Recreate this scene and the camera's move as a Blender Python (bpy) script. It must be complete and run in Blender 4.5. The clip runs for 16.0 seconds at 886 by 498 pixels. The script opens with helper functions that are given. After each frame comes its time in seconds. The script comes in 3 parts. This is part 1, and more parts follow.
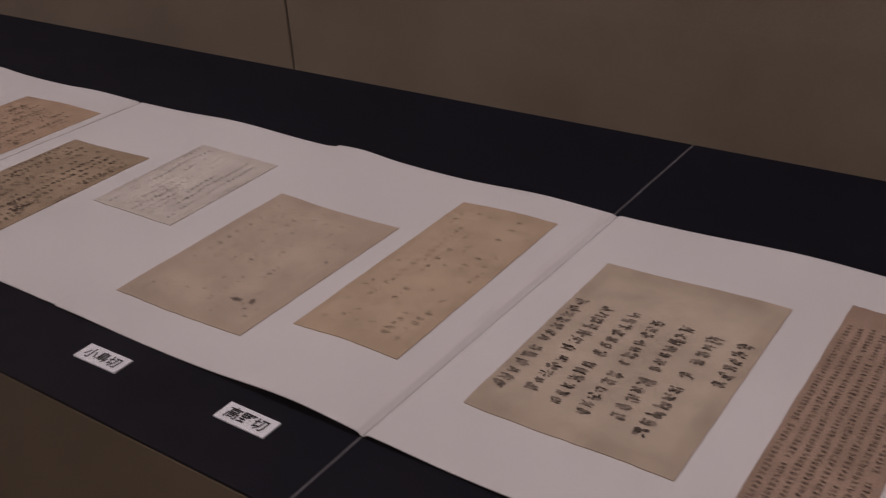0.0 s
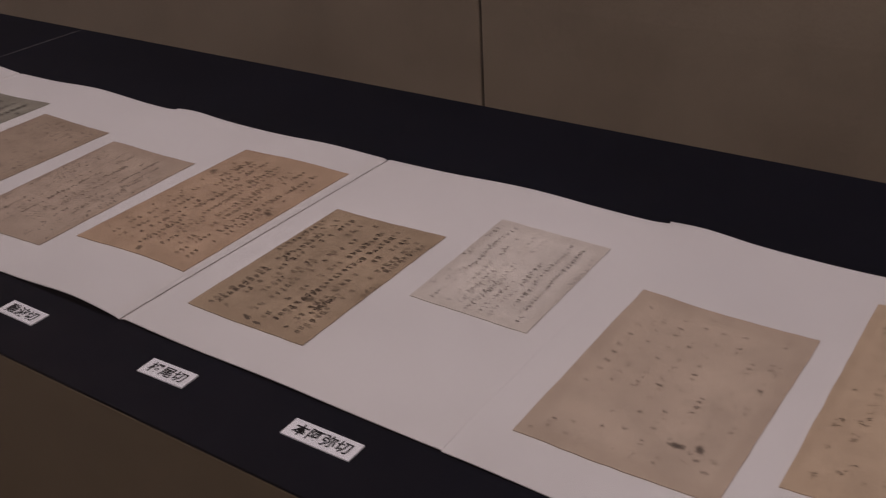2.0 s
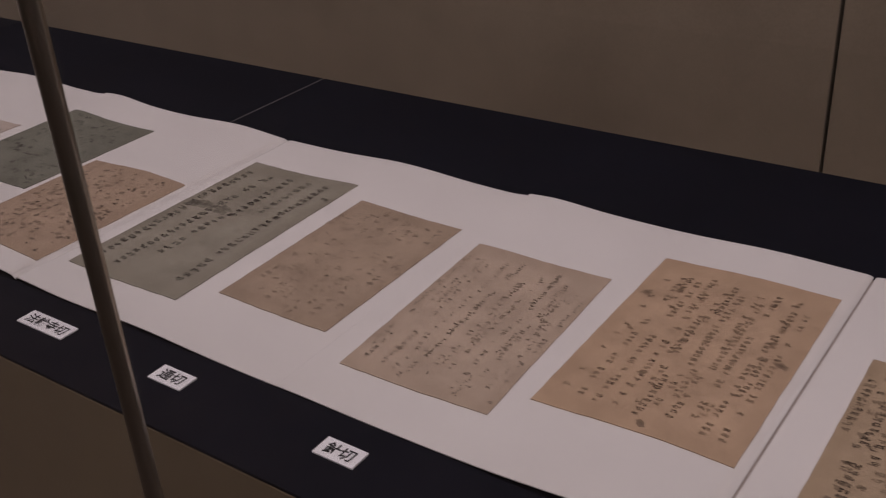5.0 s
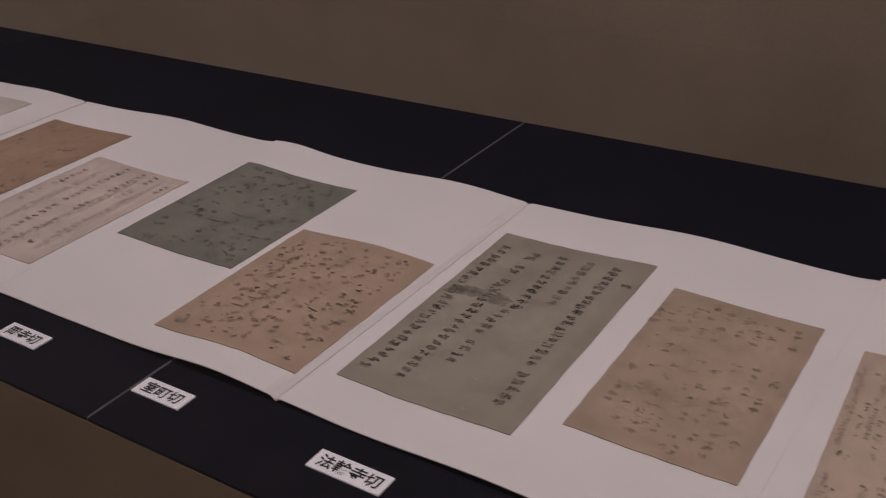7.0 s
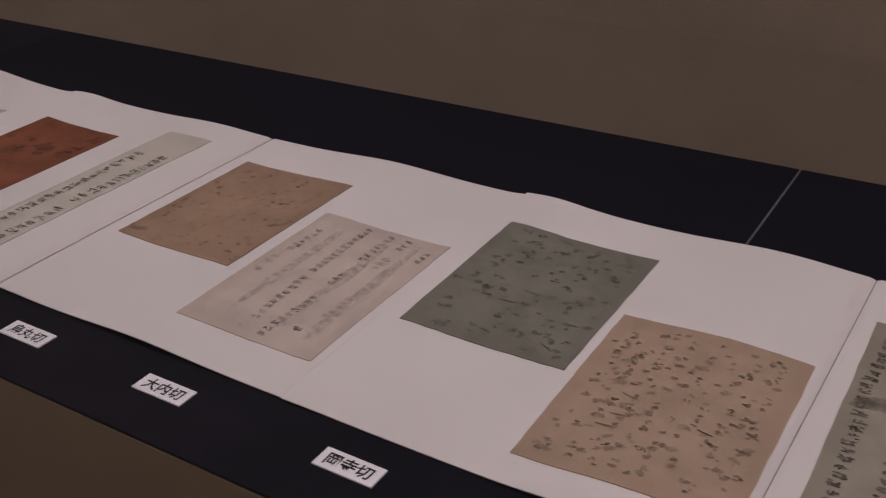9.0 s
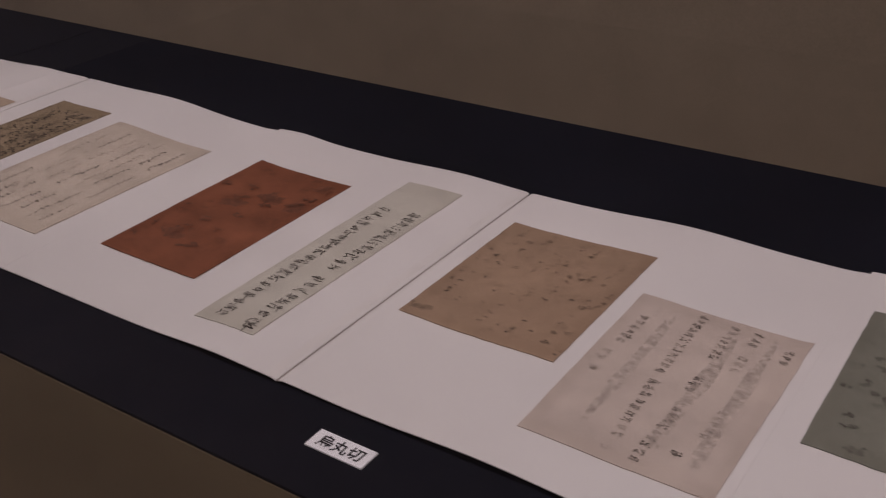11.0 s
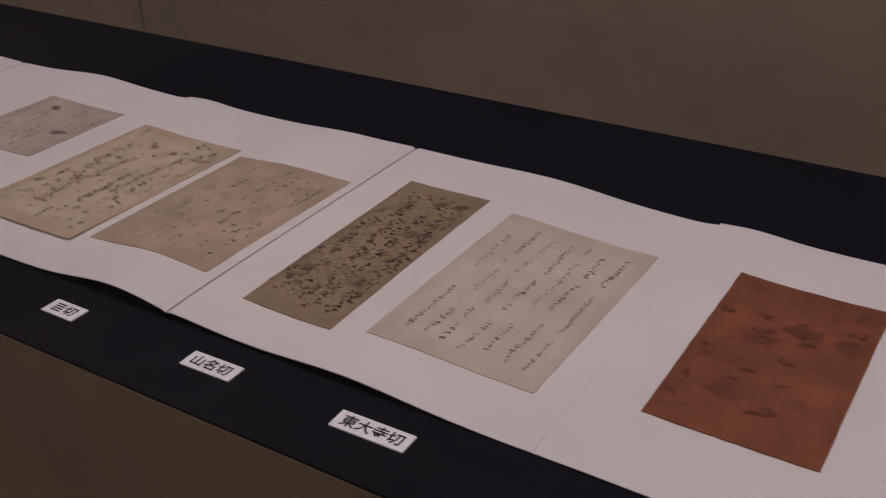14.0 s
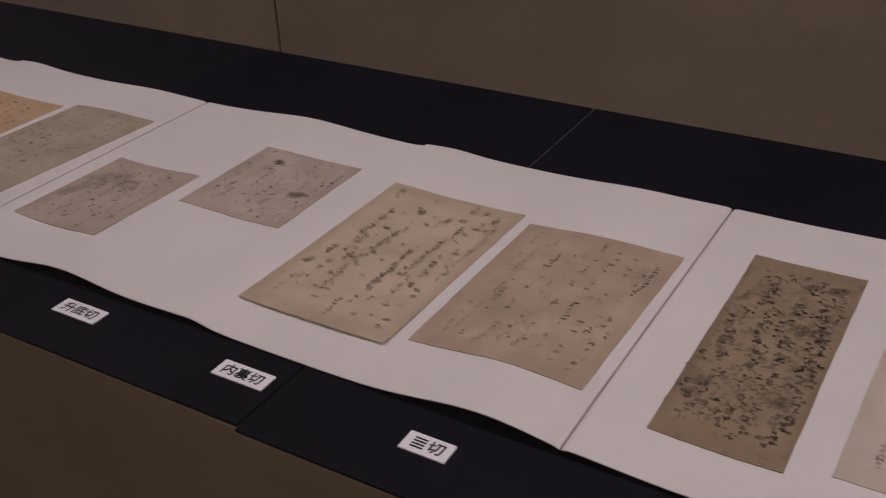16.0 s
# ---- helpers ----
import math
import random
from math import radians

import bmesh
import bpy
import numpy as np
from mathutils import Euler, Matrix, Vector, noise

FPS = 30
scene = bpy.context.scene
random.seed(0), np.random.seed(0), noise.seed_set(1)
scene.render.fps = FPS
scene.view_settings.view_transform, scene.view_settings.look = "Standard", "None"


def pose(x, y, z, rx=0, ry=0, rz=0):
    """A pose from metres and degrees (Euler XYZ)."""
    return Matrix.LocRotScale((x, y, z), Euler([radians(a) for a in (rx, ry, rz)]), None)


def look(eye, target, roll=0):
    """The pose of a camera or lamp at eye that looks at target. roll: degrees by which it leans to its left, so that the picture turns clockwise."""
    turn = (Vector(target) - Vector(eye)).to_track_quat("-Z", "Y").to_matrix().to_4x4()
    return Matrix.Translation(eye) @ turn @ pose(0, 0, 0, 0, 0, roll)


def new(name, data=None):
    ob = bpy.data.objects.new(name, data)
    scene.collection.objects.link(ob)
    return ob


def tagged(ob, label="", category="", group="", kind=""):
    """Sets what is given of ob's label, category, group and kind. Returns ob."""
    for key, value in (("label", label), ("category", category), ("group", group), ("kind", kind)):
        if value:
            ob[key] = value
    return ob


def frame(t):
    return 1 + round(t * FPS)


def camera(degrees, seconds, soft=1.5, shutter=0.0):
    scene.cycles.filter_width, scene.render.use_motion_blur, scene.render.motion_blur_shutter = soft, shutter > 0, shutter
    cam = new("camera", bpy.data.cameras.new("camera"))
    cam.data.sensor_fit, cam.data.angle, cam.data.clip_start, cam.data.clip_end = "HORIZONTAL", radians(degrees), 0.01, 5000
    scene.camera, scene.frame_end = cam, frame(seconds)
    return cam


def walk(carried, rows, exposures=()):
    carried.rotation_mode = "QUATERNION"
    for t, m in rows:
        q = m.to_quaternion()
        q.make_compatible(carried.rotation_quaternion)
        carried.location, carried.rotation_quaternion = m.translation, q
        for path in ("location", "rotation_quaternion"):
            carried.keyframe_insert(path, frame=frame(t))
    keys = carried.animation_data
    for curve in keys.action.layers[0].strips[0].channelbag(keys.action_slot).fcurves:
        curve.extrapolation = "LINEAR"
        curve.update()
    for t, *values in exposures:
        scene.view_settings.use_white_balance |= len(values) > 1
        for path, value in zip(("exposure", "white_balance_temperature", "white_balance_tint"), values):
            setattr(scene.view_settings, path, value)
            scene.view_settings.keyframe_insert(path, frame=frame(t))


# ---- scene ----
cam = camera(47.1, 16.0, soft=1.15, shutter=0.25)
PATH = [
    (0, (0.408, -0.427, 0.469), (-0.646, 0.976, -0.49), -3.9),
    (0.5, (0.299, -0.427, 0.471), (-0.757, 0.973, -0.489), -4.1),
    (1, (0.194, -0.433, 0.48), (-0.862, 0.961, -0.491), -4.3),
    (1.5, (0.09, -0.438, 0.48), (-0.967, 0.955, -0.49), -4.4),
    (2, (-0.017, -0.461, 0.486), (-1.05, 0.954, -0.479), -3.5),
    (2.5, (-0.119, -0.469, 0.481), (-1.145, 0.959, -0.47), -3.0),
    (3, (-0.21, -0.47, 0.473), (-1.248, 0.963, -0.459), -2.6),
    (3.5, (-0.298, -0.465, 0.478), (-1.345, 0.956, -0.462), -2.9),
    (4, (-0.397, -0.469, 0.485), (-1.427, 0.955, -0.468), -3.0),
    (4.5, (-0.489, -0.466, 0.48), (-1.521, 0.958, -0.471), -3.2),
    (4.7, (-0.521, -0.464, 0.486), (-1.562, 0.948, -0.472), -3.7),
    (6.8, (-0.934, -0.454, 0.462), (-1.932, 1.004, -0.473), -2.9),
    (7, (-0.971, -0.453, 0.467), (-1.967, 1.003, -0.476), -3.0),
    (7.5, (-1.06, -0.445, 0.47), (-2.064, 1.001, -0.479), -3.3),
    (8, (-1.157, -0.443, 0.472), (-2.152, 1.006, -0.483), -3.2),
    (8.5, (-1.247, -0.448, 0.471), (-2.237, 1.003, -0.486), -3.1),
    (9, (-1.345, -0.462, 0.478), (-2.301, 1.003, -0.49), -2.4),
    (9.2, (-1.381, -0.47, 0.477), (-2.329, 1.004, -0.487), -1.9),
    (11.3, (-1.72, -0.46, 0.474), (-2.736, 0.972, -0.485), -2.5),
    (11.5, (-1.757, -0.454, 0.478), (-2.775, 0.967, -0.494), -3.0),
    (12, (-1.842, -0.452, 0.488), (-2.87, 0.948, -0.505), -3.9),
    (12.5, (-1.946, -0.462, 0.491), (-2.958, 0.944, -0.509), -3.8),
    (13, (-2.066, -0.487, 0.494), (-3.027, 0.953, -0.508), -2.6),
    (13.5, (-2.173, -0.504, 0.489), (-3.109, 0.962, -0.497), -1.7),
    (14, (-2.273, -0.51, 0.482), (-3.205, 0.968, -0.49), -1.3),
    (14.5, (-2.367, -0.503, 0.486), (-3.311, 0.963, -0.494), -1.8),
    (15, (-2.47, -0.502, 0.493), (-3.405, 0.96, -0.501), -2.1),
    (15.5, (-2.565, -0.498, 0.496), (-3.499, 0.954, -0.512), -2.7),
    (16, (-2.666, -0.514, 0.5), (-3.568, 0.957, -0.512), -2.3),
]
walk(cam, [(t, look(eye, target, roll)) for t, eye, target, roll in PATH], [(0.0, 0.01), (3.5, 0.02), (7.5, 0.12), (9.2, 0.12), (11.5, 0.08), (16.0, 0.11)])

LAMP_Y, LAMP_WATTS, LAMP_COLOR = 0.06, 28.0, (1.0, 0.853, 0.928)
FILL_WATTS, FILL_COLOR = 14.5, (1.0, 0.84, 0.78)
WALL_COLOR = (0.258, 0.208, 0.150)
PLINTH_COLOR = (0.238, 0.180, 0.113)
BLACK = (0.0064, 0.0074, 0.0130)
PAPER_SEEN = (166, 151, 150)

# ---- light ----
world = bpy.data.worlds.new("world")
scene.world = world
world.use_nodes = True
world.node_tree.nodes["Background"].inputs[0].default_value = (0.9, 0.85, 0.85, 1)
world.node_tree.nodes["Background"].inputs[1].default_value = 0.0


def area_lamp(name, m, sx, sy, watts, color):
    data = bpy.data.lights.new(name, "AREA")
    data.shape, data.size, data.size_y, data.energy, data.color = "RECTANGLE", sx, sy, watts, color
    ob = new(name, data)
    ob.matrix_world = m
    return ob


# the diffused strip light in the lid of the show case
area_lamp("case_strip_light", pose(-1.6, LAMP_Y, 1.80), 7.4, 0.16, LAMP_WATTS, LAMP_COLOR)

# unseen fill lamp added in front of the case to brighten the plinth front
area_lamp("front_fill_light", pose(-1.6, -2.2, 1.82), 6.0, 0.6, FILL_WATTS, FILL_COLOR)


# ---- materials ----
def material(name):
    mat = bpy.data.materials.new(name)
    mat.use_nodes = True
    nt = mat.node_tree
    return mat, nt, nt.nodes["Principled BSDF"]


def node(nt, kind, **values):
    n = nt.nodes.new(kind)
    for key, value in values.items():
        n.inputs[key.replace("_", " ")].default_value = value
    return n


def mottled(name, color, spread=0.12, scale=14.0, grain=420.0, rough=0.85, bump=0.15, depth=0.0006, spots=0.0, spot_color=(0.1, 0.07, 0.05), spec=0.3, edge=0.0):
    """Colour broken up by broad stains and fine grain, with fine relief."""
    mat, nt, bsdf = material(name)
    link = nt.links.new
    tc = nt.nodes.new("ShaderNodeTexCoord")
    big = node(nt, "ShaderNodeTexNoise", Scale=scale, Detail=5.0, Roughness=0.62)
    fine = node(nt, "ShaderNodeTexNoise", Scale=grain, Detail=3.0, Roughness=0.6)
    link(tc.outputs["Object"], big.inputs["Vector"])
    link(tc.outputs["Object"], fine.inputs["Vector"])
    add = nt.nodes.new("ShaderNodeMath")
    add.operation = "MULTIPLY_ADD"
    add.inputs[1].default_value = 0.35
    link(fine.outputs["Fac"], add.inputs[0])
    link(big.outputs["Fac"], add.inputs[2])
    ramp = nt.nodes.new("ShaderNodeValToRGB")
    lo = [max(0.0, c * (1 - spread * (1.15 + 0.04 * i))) for i, c in enumerate(color)]
    hi = [min(1.0, c * (1 + spread)) for c in color]
    ramp.color_ramp.elements[0].position, ramp.color_ramp.elements[1].position = 0.45, 0.9
    ramp.color_ramp.elements[0].color = (*lo, 1)
    ramp.color_ramp.elements[1].color = (*hi, 1)
    link(add.outputs[0], ramp.inputs[0])
    out = ramp.outputs[0]
    if spots > 0:
        sp = node(nt, "ShaderNodeTexNoise", Scale=scale * 2.3, Detail=4.0, Roughness=0.7)
        link(tc.outputs["Object"], sp.inputs["Vector"])
        gate = nt.nodes.new("ShaderNodeValToRGB")
        gate.color_ramp.elements[0].position, gate.color_ramp.elements[1].position = 0.56, 0.75
        gate.color_ramp.elements[0].color, gate.color_ramp.elements[1].color = (0, 0, 0, 1), (spots, spots, spots, 1)
        link(sp.outputs["Fac"], gate.inputs[0])
        mix = nt.nodes.new("ShaderNodeMix")
        mix.data_type = "RGBA"
        link(gate.outputs[0], mix.inputs[0])
        link(out, mix.inputs[6])
        mix.inputs[7].default_value = (*spot_color, 1)
        out = mix.outputs[2]
    if edge > 0:
        sep = nt.nodes.new("ShaderNodeSeparateXYZ")
        link(tc.outputs["Generated"], sep.inputs[0])
        near = None
        for axis in (0, 1):
            fold = nt.nodes.new("ShaderNodeMath")
            fold.operation = "PINGPONG"
            fold.inputs[1].default_value = 0.5
            link(sep.outputs[axis], fold.inputs[0])
            if near is None:
                near = fold.outputs[0]
            else:
                least = nt.nodes.new("ShaderNodeMath")
                least.operation = "MINIMUM"
                link(near, least.inputs[0])
                link(fold.outputs[0], least.inputs[1])
                near = least.outputs[0]
        shake = nt.nodes.new("ShaderNodeMath")
        shake.operation = "MULTIPLY_ADD"
        shake.inputs[1].default_value = -0.11
        link(big.outputs["Fac"], shake.inputs[0])
        link(near, shake.inputs[2])
        rim = nt.nodes.new("ShaderNodeValToRGB")
        rim.color_ramp.elements[0].position, rim.color_ramp.elements[1].position = 0.0, 0.05
        rim.color_ramp.elements[0].color, rim.color_ramp.elements[1].color = (edge, edge, edge, 1), (0, 0, 0, 1)
        link(shake.outputs[0], rim.inputs[0])
        tone = nt.nodes.new("ShaderNodeMix")
        tone.data_type = "RGBA"
        link(rim.outputs[0], tone.inputs[0])
        link(out, tone.inputs[6])
        tone.inputs[7].default_value = (color[0] * 0.42, color[1] * 0.34, color[2] * 0.27, 1)
        out = tone.outputs[2]
    link(out, bsdf.inputs["Base Color"])
    bsdf.inputs["Roughness"].default_value = rough
    bsdf.inputs["Specular IOR Level"].default_value = spec
    if bump > 0:
        bp = node(nt, "ShaderNodeBump", Strength=bump, Distance=depth)
        link(fine.outputs["Fac"], bp.inputs["Height"])
        link(bp.outputs[0], bsdf.inputs["Normal"])
    return mat


def woven(name, color, rough=0.95, spread=0.15, threads=900.0):
    """Cloth: mottled colour with the relief of two crossing threads."""
    mat = mottled(name, color, spread=spread, scale=3.0, grain=260.0, rough=rough, bump=0.0, spec=0.15)
    nt = mat.node_tree
    bsdf = nt.nodes["Principled BSDF"]
    tc = nt.nodes.new("ShaderNodeTexCoord")
    bump = node(nt, "ShaderNodeBump", Strength=0.35, Distance=0.0005)
    total = nt.nodes.new("ShaderNodeMath")
    total.operation = "ADD"
    for k, axis in enumerate(("X", "Z")):
        wave = nt.nodes.new("ShaderNodeTexWave")
        wave.bands_direction = axis
        wave.inputs["Scale"].default_value = threads
        wave.inputs["Distortion"].default_value = 1.5
        nt.links.new(tc.outputs["Object"], wave.inputs["Vector"])
        nt.links.new(wave.outputs["Fac"], total.inputs[k])
    nt.links.new(total.outputs[0], bump.inputs["Height"])
    nt.links.new(bump.outputs[0], bsdf.inputs["Normal"])
    bsdf.inputs["Sheen Weight"].default_value = 0.1
    return mat


def srgb(r, g, b):
    return [((c / 255 + 0.055) / 1.055) ** 2.4 if c > 10 else c / 255 / 12.92 for c in (r, g, b)]


M_LEAF = mottled("mount_paper", (0.735, 0.708, 0.678), spread=0.05, scale=5.0, grain=300.0, rough=0.8, bump=0.1, depth=0.0004)
M_HINGE = mottled("hinge_paper", (0.722, 0.692, 0.655), spread=0.05, scale=30.0, grain=300.0, rough=0.85)
# hinge paper of the open folds, darkened to paint in their shade
M_CREASE = mottled("fold_shade_hinge", (0.40, 0.345, 0.31), spread=0.12, scale=30.0, grain=300.0, rough=0.85)
M_BOARD = mottled("black_cloth", BLACK, spread=0.18, scale=4.0, grain=700.0, rough=0.8, bump=0.3, depth=0.0004, spec=0.12)
M_TAPE = mottled("pale_tape", (0.115, 0.11, 0.115), spread=0.25, scale=60.0)
M_WALL = woven("brown_wall_cloth", WALL_COLOR)
M_PLINTH = woven("brown_plinth_cloth", PLINTH_COLOR)
M_JOINT = mottled("dark_joint", (0.02, 0.016, 0.013), spread=0.2)
M_CARD = mottled("white_card", (0.93, 0.93, 0.94), spread=0.02, scale=40.0, rough=0.6)
M_PRINT = mottled("printed_black", (0.012, 0.012, 0.014), spread=0.1, rough=0.5)
M_ROOM = mottled("room_plaster", (0.20, 0.17, 0.15), spread=0.1, scale=2.0, rough=0.9)
M_CARPET = mottled("room_carpet", (0.06, 0.045, 0.04), spread=0.3, scale=8.0, rough=1.0)
M_LID = mottled("case_lid_paint", (0.16, 0.14, 0.12), spread=0.08, scale=3.0)

M_STEEL, nt, bsdf = material("brushed_steel")
bsdf.inputs["Base Color"].default_value = (0.40, 0.36, 0.29, 1)
bsdf.inputs["Metallic"].default_value = 0.85
bsdf.inputs["Roughness"].default_value = 0.33
tc = nt.nodes.new("ShaderNodeTexCoord")
brush = node(nt, "ShaderNodeTexNoise", Scale=180.0, Detail=3.0)
nt.links.new(tc.outputs["Object"], brush.inputs["Vector"])
bp = node(nt, "ShaderNodeBump", Strength=0.1, Distance=0.0005)
nt.links.new(brush.outputs["Fac"], bp.inputs["Height"])
nt.links.new(bp.outputs[0], bsdf.inputs["Normal"])

M_GLASS, nt, bsdf = material("case_glass")
bsdf.inputs["Base Color"].default_value = (0.985, 0.99, 0.985, 1)
bsdf.inputs["Roughness"].default_value = 0.0
bsdf.inputs["IOR"].default_value = 1.45
bsdf.inputs["Transmission Weight"].default_value = 1.0


# ---- building helpers ----
def finish(name, bm, mat, parent=None, smooth=False):
    me = bpy.data.meshes.new(name)
    bm.normal_update()
    bm.to_mesh(me)
    bm.free()
    me.materials.append(mat)
    if smooth:
        for p in me.polygons:
            p.use_smooth = True
    ob = new(name, me)
    if parent is not None:
        ob.parent = parent
    return ob


def part(name, bm, mat, parent, label="", smooth=False):
    ob = finish(name, bm, mat, parent, smooth)
    return tagged(ob, label) if label else ob


def add_box(bm, x0, x1, y0, y1, z0, z1, bevel=0.0):
    m = Matrix.LocRotScale(((x0 + x1) / 2, (y0 + y1) / 2, (z0 + z1) / 2), None, (x1 - x0, y1 - y0, z1 - z0))
    made = bmesh.ops.create_cube(bm, size=1.0, matrix=m)
    if bevel > 0:
        edges = list({e for v in made["verts"] for e in v.link_edges})
        bmesh.ops.bevel(bm, geom=edges, offset=bevel, segments=2, affect="EDGES", profile=0.5)
    return bm


def box(x0, x1, y0, y1, z0, z1, bevel=0.0):
    return add_box(bmesh.new(), x0, x1, y0, y1, z0, z1, bevel)


# ---- the setting: show case and room ----
X_LEFT, X_RIGHT = -5.4, 2.2
Y_WALL, Y_GLASS = 0.895, -0.206
Z_BOARD = -0.010
Z_CASE = -0.26

back = tagged(new("wall_back"), "brown cloth-covered back wall of the show case", "wall", kind="structure")
seams = (X_LEFT, -3.868, -0.904, X_RIGHT)
for a, b in zip(seams, seams[1:]):
    part("wall_panel", box(a + 0.0025, b - 0.0025, Y_WALL, Y_WALL + 0.03, Z_CASE, 1.84, 0.002), M_WALL, back)
part("panel_backing", box(X_LEFT, X_RIGHT, Y_WALL + 0.032, Y_WALL + 0.06, Z_CASE, 1.84), M_JOINT, back)

for name, x0, x1 in (("wall_left", X_LEFT - 0.04, X_LEFT), ("wall_right", X_RIGHT, X_RIGHT + 0.04)):
    tagged(finish(name, box(x0, x1, Y_GLASS, Y_WALL + 0.06, Z_CASE, 1.84), M_WALL), "brown cloth-covered end wall of the show case", "wall", kind="structure")
tagged(finish("case_floor", box(X_LEFT, X_RIGHT, Y_GLASS - 0.02, Y_WALL + 0.06, Z_CASE - 0.04, Z_CASE), M_PLINTH), "brown cloth-covered floor of the show case", "case floor", kind="structure")
tagged(finish("case_base", box(X_LEFT, X_RIGHT, Y_GLASS - 0.02, Y_GLASS + 0.02, -0.9, Z_CASE - 0.04), M_ROOM), "plain base wall under the show case", "wall", kind="structure")
tagged(finish("ceiling", box(X_LEFT - 0.04, X_RIGHT + 0.04, -4.2, Y_WALL + 0.06, 1.84, 1.9), M_LID), "dark painted lid and ceiling above the case", "ceiling", kind="structure")
tagged(finish("floor", box(X_LEFT - 0.04, X_RIGHT + 0.04, -4.2, Y_GLASS - 0.02, -0.95, -0.9), M_CARPET), "dark carpeted gallery floor", "floor", kind="structure")
tagged(finish("wall_gallery", box(X_LEFT - 0.04, X_RIGHT + 0.04, -4.24, -4.2, -0.9, 1.84), M_ROOM), "plain gallery wall facing the show case", "wall", kind="structure")
for name, x0, x1 in (("wall_gallery_left", X_LEFT - 0.08, X_LEFT - 0.04), ("wall_gallery_right", X_RIGHT + 0.04, X_RIGHT + 0.08)):
    tagged(finish(name, box(x0, x1, -4.2, Y_GLASS, -0.9, 1.84), M_ROOM), "plain end wall of the gallery", "wall", kind="structure")

# glass front: panes that meet at a slim upright joint
JOINT_X = -0.9725
front = tagged(new("glass_front"), "clear glass front of the show case in wide panes", "glass", kind="structure")
for a, b in ((X_LEFT, JOINT_X - 0.0025), (JOINT_X + 0.0025, X_RIGHT)):
    pane = part("glass_pane", box(a, b, Y_GLASS - 0.0015, Y_GLASS + 0.0015, Z_CASE, 1.84), M_GLASS, front)
    pane.visible_shadow = False
strip = tagged(new("joint_strip"), "slim upright olive-brown strip joining two glass panes", "joint strip")
part("metal_bar", box(JOINT_X - 0.0060, JOINT_X + 0.0060, Y_GLASS - 0.0050, Y_GLASS + 0.0050, Z_CASE, 1.84, 0.0042), M_STEEL, strip, "olive-brown satin metal bar with rounded edges", smooth=True)
part("end_cap", box(JOINT_X - 0.0070, JOINT_X + 0.0070, Y_GLASS - 0.0060, Y_GLASS + 0.0060, Z_CASE, Z_CASE + 0.012, 0.002), M_JOINT, strip, "dark end cap at the foot")

# plinth and black boards
joints = (X_LEFT + 0.03, -4.680, -3.127, -1.570, -0.006, 1.548, X_RIGHT - 0.03)
board_front = (-0.0752, -0.0752, -0.0803, -0.0803, -0.0803, -0.0803)
for a, b, yf in ((joints[0] - 0.01, joints[2], -0.0756), (joints[2], joints[-1] + 0.01, -0.0807)):
    tagged(finish("plinth", box(a, b, yf, 0.616, Z_CASE, Z_BOARD - 0.0036, 0.0008), M_PLINTH), "long low plinth wrapped in brown cloth inside the case", "plinth", "plinth units")
for k, (a, b, yf) in enumerate(zip(joints, joints[1:], board_front)):
    base = tagged(new("display_board"), "flat display board covered in black cloth lying on the plinth", "display board", "black display boards")
    part("board_top", box(a + 0.0012, b - 0.0012, yf, 0.624, Z_BOARD - 0.0035, Z_BOARD, 0.0008), M_BOARD, base)
    part("seam_tape", box(b - 0.0011, b + 0.0011, (0.2 if k == 1 else yf + 0.001), 0.623, Z_BOARD - 0.0036, Z_BOARD - (0.0016 if k == 1 else 0.0003)), M_TAPE, base, "pale strip of tape in the seam")


# ---- the folding album ----
H, SKEW = 0.408, 0.007
FIRST, LAST = -12, 2
# where the folds cross the middle of the album, from the far end
FOLD_X = (-4.315, -3.955, -3.592, -3.252, -2.889, -2.523, -2.161, -1.806, -1.449, -1.092, -0.728, -0.368, 0.0, 0.360, 0.720)
# heights over the boards in millimetres, from the far end: of the folds and of the humps of the leaves, at the front and at the back edge
FOLD_FRONT = (5, 1.2, 6, 9, 6.5, 1.2, 4, 1.2, 6, 1.2, 4, 1.2, 5, 1.5, 5)
FOLD_BACK = (7, 8, 7.5, 12.5, 16, 8, 6.5, 10, 5, 7, 7, 10.5, 7, 9, 7)
HUMP_FRONT = (5, 8, 13, 14, 6.5, 4.5, 4.5, 8.5, 3.5, 8.5, 1.0, 8, 2.5, 8)
HUMP_BACK = (4.5, 4, 7.5, 5, 5.5, 4, 4.5, 4.5, 5, 3.2, 4.5, 4.5, 4.5, 4)
# valley folds that gape, so that the darkened hinge paper shows between the leaves
OPEN_FOLDS = (-10, -8, -6, -2)


def leaf_index(x):
    return max(n for n in range(FIRST, LAST) if x >= FOLD_X[n - FIRST] or n == FIRST)


def swell(u, middle, wide):
    return math.exp(-(((u - middle) / wide) ** 2))


